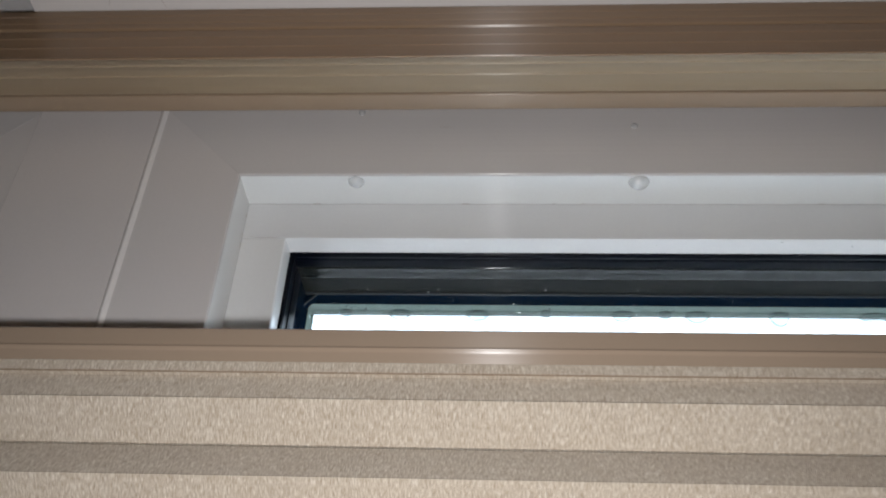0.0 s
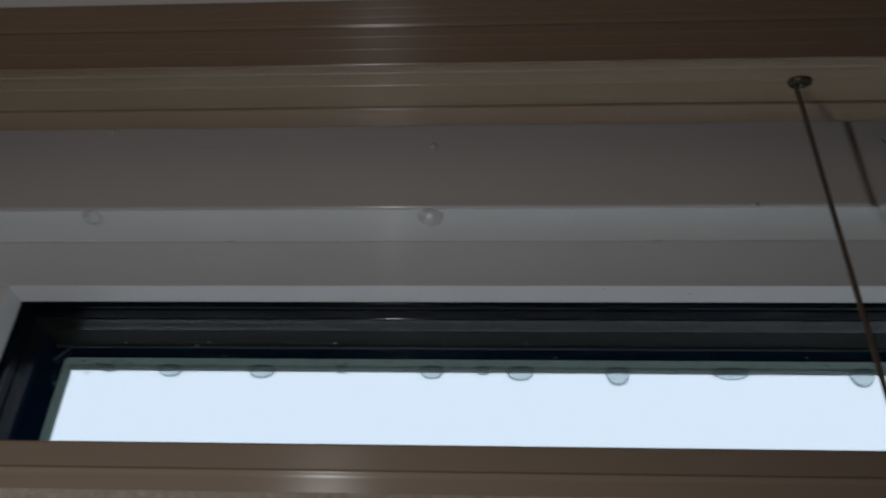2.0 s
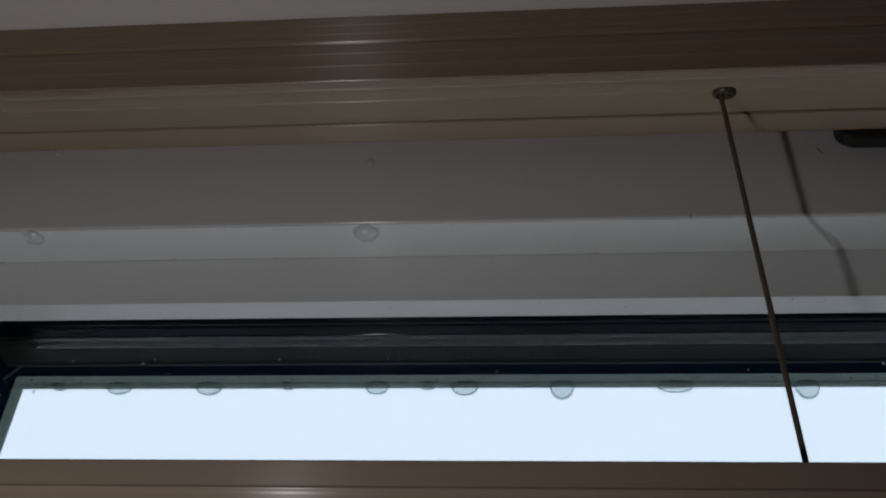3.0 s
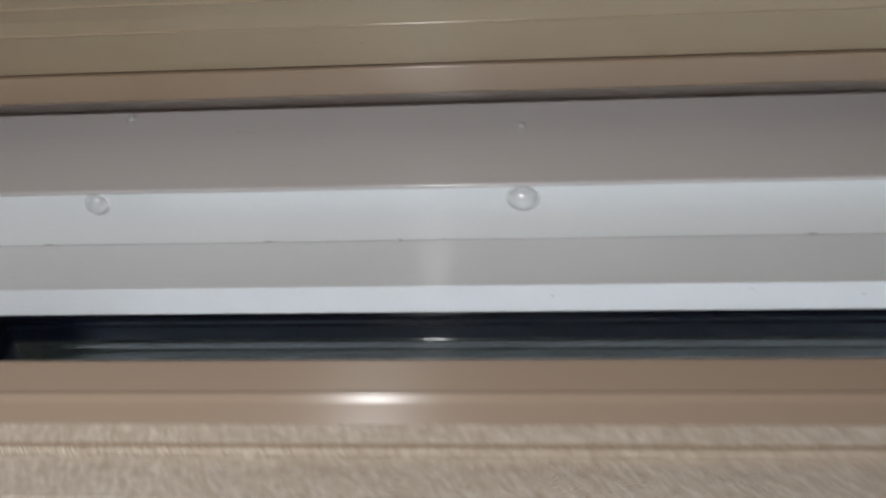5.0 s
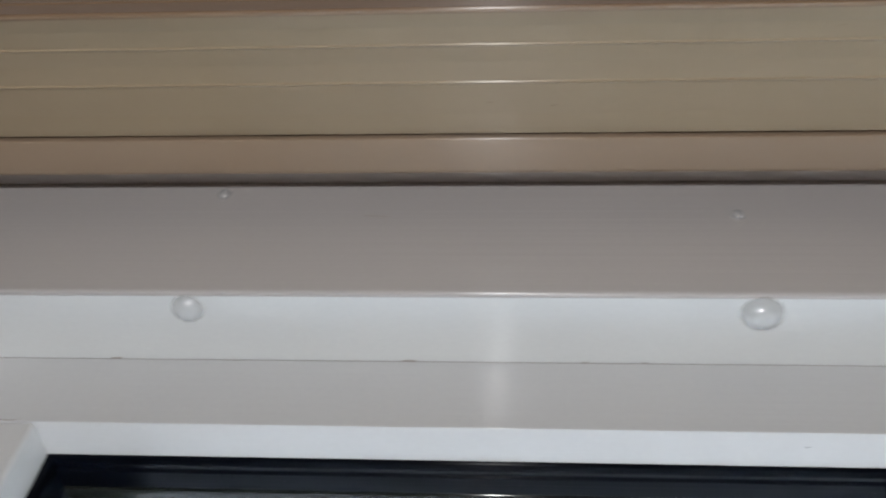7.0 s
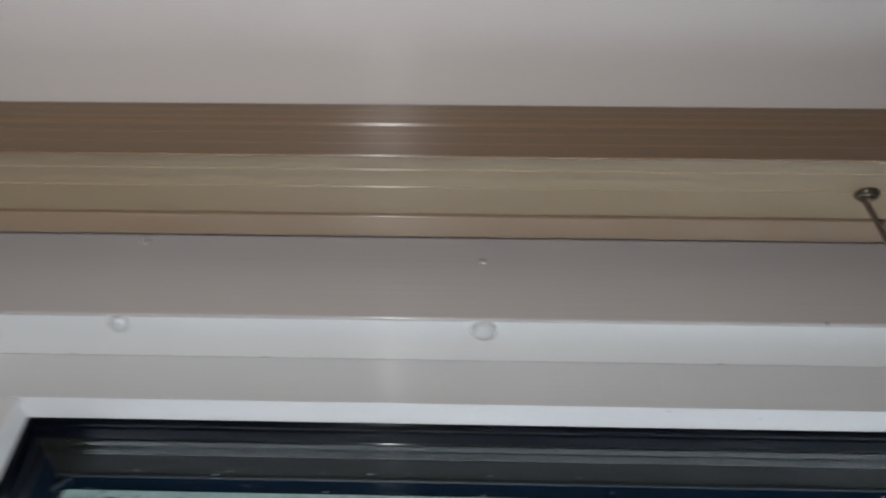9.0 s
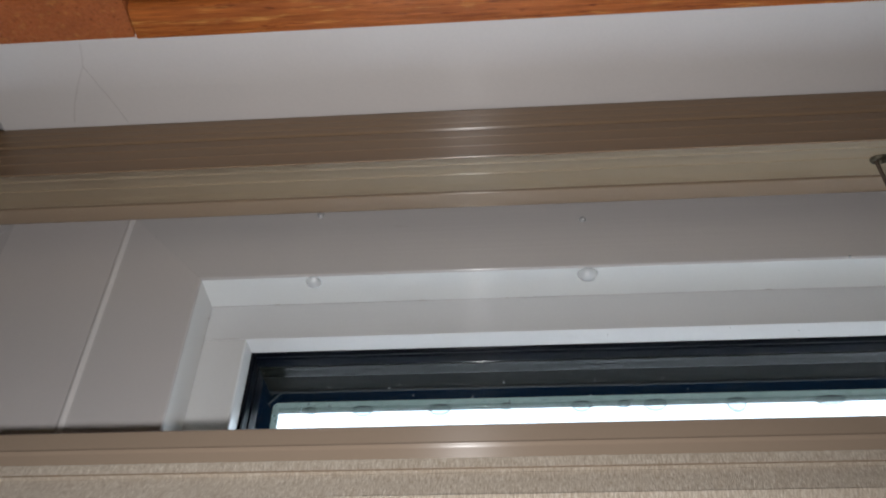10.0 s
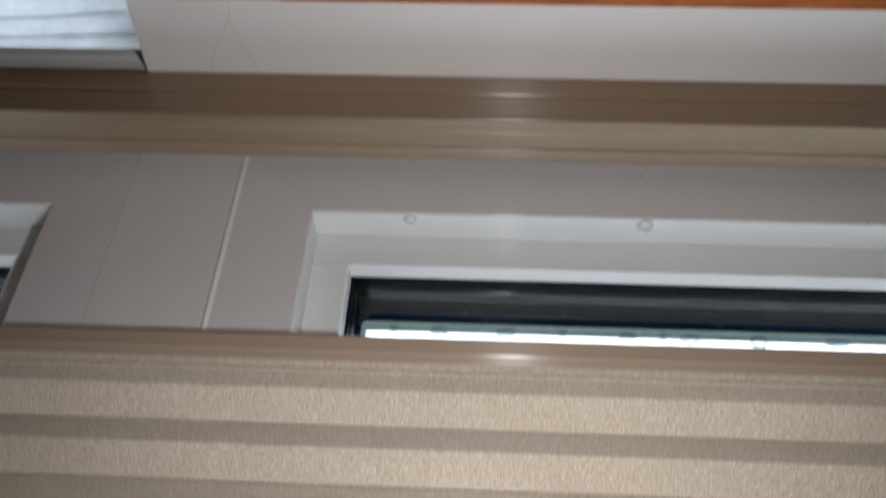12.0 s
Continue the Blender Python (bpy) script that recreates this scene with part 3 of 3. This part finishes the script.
def build_shade():
    s = thing("cellular_shade", -100, -30, 38, "beige cellular shade lowered from its brown head rail", "window shade")
    fascia = [(-49.6, 38.9), (-50.4, 38.2), (-51.3, 33.6), (-51.0, 33.2), (-51.5, 32.8), (-51.9, 28.9), (-51.6, 28.5), (-52.0, 28.1), (-52.3, 25.0), (-51.0, 24.6), (-51.0, 23.9),
              (-52.4, 23.5), (-52.8, 19.4), (-53.2, 19.0), (-52.9, 18.6), (-53.3, 13.6), (-53.7, 13.2), (-53.4, 12.8), (-54.0, 7.2), (-54.4, 6.5), (-54.1, 6.0), (-53.4, 6.2), (-51.0, 8.6), (-48.0, 38.9)]
    part("fascia", moulded(fascia, SHADE_L, SHADE_R, 0.4, 3), FASCIA, s, "ribbed brown head rail front")
    under = [(-48.0, 38.8), (-50.9, 8.4), (-53.3, 6.3), (-49.6, 9.5), (-45.1, 12.7), (-44.8, 12.5), (-44.4, 13.1), (-40.2, 15.6), (-35.4, 17.9), (-35.1, 17.6), (-34.7, 18.2), (-27.0, 21.2), (-21.5, 22.9), (-21.3, 38.8)]
    rear = [(-20.8, 38.8), (-20.6, 22.8), (-13.4, 22.6), (-12.4, 23.0), (-12.2, 24.0), (-12.2, 38.8)]
    part("rear_lip", moulded(rear, SHADE_L, SHADE_R, 0.4, 3), REAR_LIP, s, "brown-beige rear lip of the head rail")
    part("underside", moulded(under, SHADE_L, SHADE_R, 0.4, 3), UNDERSIDE, s, "beige grooved underside of the head rail")
    mover = [(-46.6, -102.8), (-47.9, -103.3), (-47.7, -109.0), (-48.2, -109.6), (-47.3, -110.3), (-46.7, -114.3), (-18, -114.3), (-16.8, -113), (-16.8, -104), (-18, -102.8)]
    part("moving_rail", moulded(mover, SHADE_L, SHADE_R, 0.7, 4), RAIL, s, "smooth brown-beige moving rail")
    # a short clamped strip under the rail, then the cells, each an open hexagon tube
    strip = [(-46.9, -113.7), (-47.3, -116.8), (-45.4, -117.3), (-20, -117.3), (-18.5, -114.3)]
    part("fabric_strip", along_x(strip, SHADE_L, SHADE_R), FABRIC, s)

    seam = [(-47.1 - 0.28 * math.cos(a), -117.2 + 0.22 * math.sin(a)) for a in (2 * math.pi * k / 8 for k in range(8))]
    part("seam", along_x(seam, SHADE_L, SHADE_R), SEAM, s, "dark stitched seam under the rail")

    def cell(z_in, z_out, z_low, y_in=-40.4):
        mid = (z_out - z_low) * 0.5
        front = [(y_in, z_in), ((y_in - 47.4) / 2, (z_in + z_out) / 2 + 0.6), (-47.4, z_out + 0.7), (-48.0, z_out), (-47.5, z_out - 0.6), (-43.8, z_out - mid), (-40.6, z_low + 0.4)]
        back = [(-66 - y, z) for y, z in front][::-1]
        return along_x(front + back, SHADE_L, SHADE_R)

    part("cell", cell(-117.4, -125.8, -136.3, -44.9), FABRIC, s)
    z = -136.5
    while z > SILL + 60:
        bm = cell(z, z - 11.8, z - PITCH + 0.2)
        part("cell", bm, FABRIC, s)
        z -= PITCH
    part("bottom_rail", box(SHADE_L, SHADE_R, -47, -17, SILL + 20, z - 0.2, 1.0), RAIL, s)
    for cx in (264.9, -431.0):
        part("cord", lathe(at(cx + 2.4, -32.5, -103), (-0.026, -0.006, 1), [(0.7, 0), (0.75, 40), (0.7, 80), (0.72, 122)], 10), CORD, s, "thin dark brown lift cord")
        part("grommet", lathe(at(cx, -34.0, 16.6), (0, -0.45, 1), [(2.0, 2.6), (2.0, 0.6), (2.4, 0.0), (3.0, 0.2), (3.4, 1.0), (3.4, 2.4)], 24), GROMMET, s, "dark metal cord grommet")
    part("bracket_clip", along_y([(303.6, 38), (303.7, 24.6), (305.4, 22.0), (308.4, 20.6), (340, 20.2), (341, 38)], -11.4, -6.5, 0.6), CLIP, s, "dark plastic bracket clip")


build_shade()


# Water: hanging drops, beads on the frame, drops along the outer lip
def hanging_drop(x, y, z, wx, wy, h, lean=0.0):
    bm = bmesh.new()
    n, m = 28, 12
    rows = []
    for j in range(m):
        t = j / m
        r = math.cos(t * math.pi / 2) ** 0.8
        dz = -h * math.sin(t * math.pi / 2) ** 1.1
        rows.append([bm.verts.new(at(x + wx / 2 * r * math.cos(a), y + wy / 2 * r * math.sin(a) + lean * t, z + dz + 0.12)) for a in (2 * math.pi * k / n for k in range(n))])
    tip = bm.verts.new(at(x, y + lean, z - h + 0.12))
    for a, b in zip(rows, rows[1:]):
        for k in range(n):
            bm.faces.new((a[k], a[(k + 1) % n], b[(k + 1) % n], b[k]))
    for k in range(n):
        bm.faces.new((rows[-1][k], rows[-1][(k + 1) % n], tip))
    bm.faces.new(rows[0])
    for f in bm.faces:
        f.smooth = len(f.verts) < 5
    return bm


def bead(x, y, z, rx, rz, h):
    """A drop clinging to a face that looks towards -y."""
    bm = bmesh.new()
    n, m = 18, 6
    rows = []
    for j in range(m):
        t = j / m * math.pi / 2
        rows.append([bm.verts.new(at(x + rx * math.cos(t) * math.cos(a), y + 0.05 - h * math.sin(t), z + rz * math.cos(t) * math.sin(a) - 0.2 * rz * math.sin(t)))
                     for a in (2 * math.pi * k / n for k in range(n))])
    tip = bm.verts.new(at(x, y - h, z - 0.2 * rz))
    for a, b in zip(rows, rows[1:]):
        for k in range(n):
            bm.faces.new((a[k], a[(k + 1) % n], b[(k + 1) % n], b[k]))
    for k in range(n):
        bm.faces.new((rows[-1][k], rows[-1][(k + 1) % n], tip))
    bm.faces.new(rows[0])
    for f in bm.faces:
        f.smooth = len(f.verts) < 5
    return bm


def build_water():
    label = "clear water drop hanging under the white frame head"
    single("water_drop", hanging_drop(45.9, 4.0, 0, 6.6, 6.4, 2.3), WATER, label, "water drop", "drops under the frame head")
    single("water_drop", hanging_drop(156.4, 4.2, 0, 8.4, 7.0, 3.4), WATER, "large clear water drop hanging under the white frame head", "water drop", "drops under the frame head")
    single("water_drop", bead(156.2, 0, 26.0, 1.5, 1.6, 1.2), WATER, "small water bead on the white frame face", "water drop", "beads on the frame face")
    single("water_drop", bead(45.5, 0, 34.6, 1.5, 2.0, 1.2), WATER, "small water bead on the white frame face", "water drop", "beads on the frame face")
    single("water_drop", bead(257.5, 0.4, 0.6, 0.7, 0.7, 0.7), WATER, "tiny water bead on the frame edge", "water drop", "beads on the frame face")
    rng = random.Random(4)
    label = "water drop hanging from the wet outer lip"
    for x, w, h in ((60, 9.5, 2.0), (93.3, 10, 2.2), (122, 5, 0.8), (154, 9, 2.1), (172, 6, 0.9), (185, 10, 2.4), (218.7, 8.5, 3.4), (257.3, 13, 1.8), (301, 8.5, 3.4), (338, 10, 2.0), (37, 6, 0.8)):
        single("water_drop", hanging_drop(x, 62.2, -23.1, w * 1.05, 5.2, h * 1.6 + 0.4), WATER_BRIGHT, label, "water drop", "drops along the outer lip")
    # water gathered along the lip, with an uneven lower edge
    rings = []
    for k in range(161):
        x = 23.5 + 2.0 * k
        low = -23.7 - 0.15 - 0.55 * noise.noise((x * 0.11, 3.1, 0)) - 0.3 * noise.noise((x * 0.4, 7.7, 0))
        rings.append([at(x, 60.9, -22.6), at(x, 60.6, -23.3), at(x, 61.2, low), at(x, 62.6, low), at(x, 63.2, -22.9)])
    single("water_film", smooth(sweep(rings), 60), WATER_BRIGHT, "clear water gathered along the wet outer lip", "water film")
    for k in range(16):
        x, z, q = rng.uniform(24, 345), rng.uniform(-23.0, -20.6), rng.uniform(0.25, 0.7)
        single("water_drop", bead(x, 61.0, z, q, q * rng.uniform(0.6, 1.0), 0.35), WATER, "tiny water bead on the wet outer lip", "water drop", "beads on the outer lip")
    for k in range(9):
        q = rng.uniform(0.25, 0.6)
        single("water_drop", bead(rng.uniform(25, 40), 48.3, rng.uniform(-38, -26), q, q * 1.2, 0.3), WATER_BRIGHT, "tiny water bead on the pane", "water drop", "beads on the pane")
    for k in range(18):
        x = rng.uniform(30, 345)
        z = -20.6 - rng.random() ** 2 * 9.0
        r = rng.uniform(0.2, 0.5)
        single("water_drop", bead(x, 48.3, z, r, r, 0.35), WATER, "tiny water bead on the pane", "water drop", "beads on the pane")


build_water()


# Small marks
def build_marks():
    rings = [[at(x, y, z) for y, z in ((-0.06, zz - h), (-0.06, zz + h), (0.05, zz + h), (0.05, zz - h))] for x, zz, h in ((77.4, 26.2, 0.03), (80, 25.9, 0.11), (84, 25.6, 0.03))]
    single("scratch", sweep(rings), CRACK, "fine grey scratch on the white frame", "scratch", kind="structure")
    rings = [[at(x - h, -0.08, zz), at(x + h, -0.08, zz), at(x + h, 0.1, zz), at(x - h, 0.1, zz)] for x, zz, h in ((300.4, 27.4, 0.1), (301.0, 26.4, 0.3), (301.5, 25.0, 0.12))]
    single("dirt_speck", sweep(rings), CORD, "small brown dirt mark on the white frame", "dirt", kind="structure")
    # open mitre at the frame corner
    rings = [[at(x - w, -0.05, x * -1 - w), at(x + w, -0.05, x * -1 + w), at(x + w, 0.1, x * -1 + w), at(x - w, 0.1, x * -1 - w)] for x, w in ((-0.8, 0.07), (-3.0, 0.05), (-5.5, 0.02))]
    single("hairline_crack", sweep(rings), CRACK, "fine dark mitre line at the frame corner", "crack", kind="structure")
    rng = random.Random(9)
    marks = []
    for k in range(5):
        marks.append((rng.uniform(20, 330), rng.uniform(19, 25), rng.uniform(0.12, 0.25)))
    for x, y, w in marks:
        z = -18.05 - (y - 18.2) * 0.0366
        single("dirt_speck", sweep([[at(xx, y - h, z - 0.06), at(xx, y + h, z - 0.06), at(xx, y + h, z + 0.1), at(xx, y - h, z + 0.1)] for xx, h in ((x - w, 0.05), (x, 0.18), (x + w, 0.05))]),
               CLIP, "dark dirt speck on the white sash edge", "dirt", "specks on the sash", kind="structure")


def build_joint_dirt():
    rng = random.Random(21)
    label = "broken dark dirt line in the sash joint"
    for k in range(5):
        x = rng.choice((rng.uniform(2, 110), rng.uniform(2, 330)))
        w, h = rng.uniform(0.6, 4.5), rng.uniform(0.015, 0.05)
        single("dirt_line", box(x, x + w, 17.3, 17.62, -0.16 - h, -0.1), CRACK, label, "dirt", "dirt in the sash joint", "structure")
    for k in range(3):
        z = -rng.uniform(1, 40)
        single("dirt_line", box(0.1, 0.17 + rng.uniform(0.05, 0.2), 17.2, 17.75, z - rng.uniform(0.4, 2.5), z), CRACK, label, "dirt", "dirt in the sash joint", "structure")
    pts = [(3.5, -17.2), (6.2, -17.6), (8.0, -17.9), (10.4, -17.5), (13.2, -17.7), (15.0, -17.2)]
    rings = [[at(x, 17.66, z - w), at(x, 17.66, z + w), at(x, 17.8, z + w), at(x, 17.8, z - w)] for (x, z), w in zip(pts, (0.03, 0.08, 0.06, 0.1, 0.09, 0.03))]
    single("hairline_crack", sweep(rings), CRACK, "wavy hairline crack at the sash corner", "crack", kind="structure")


build_marks()
build_joint_dirt()
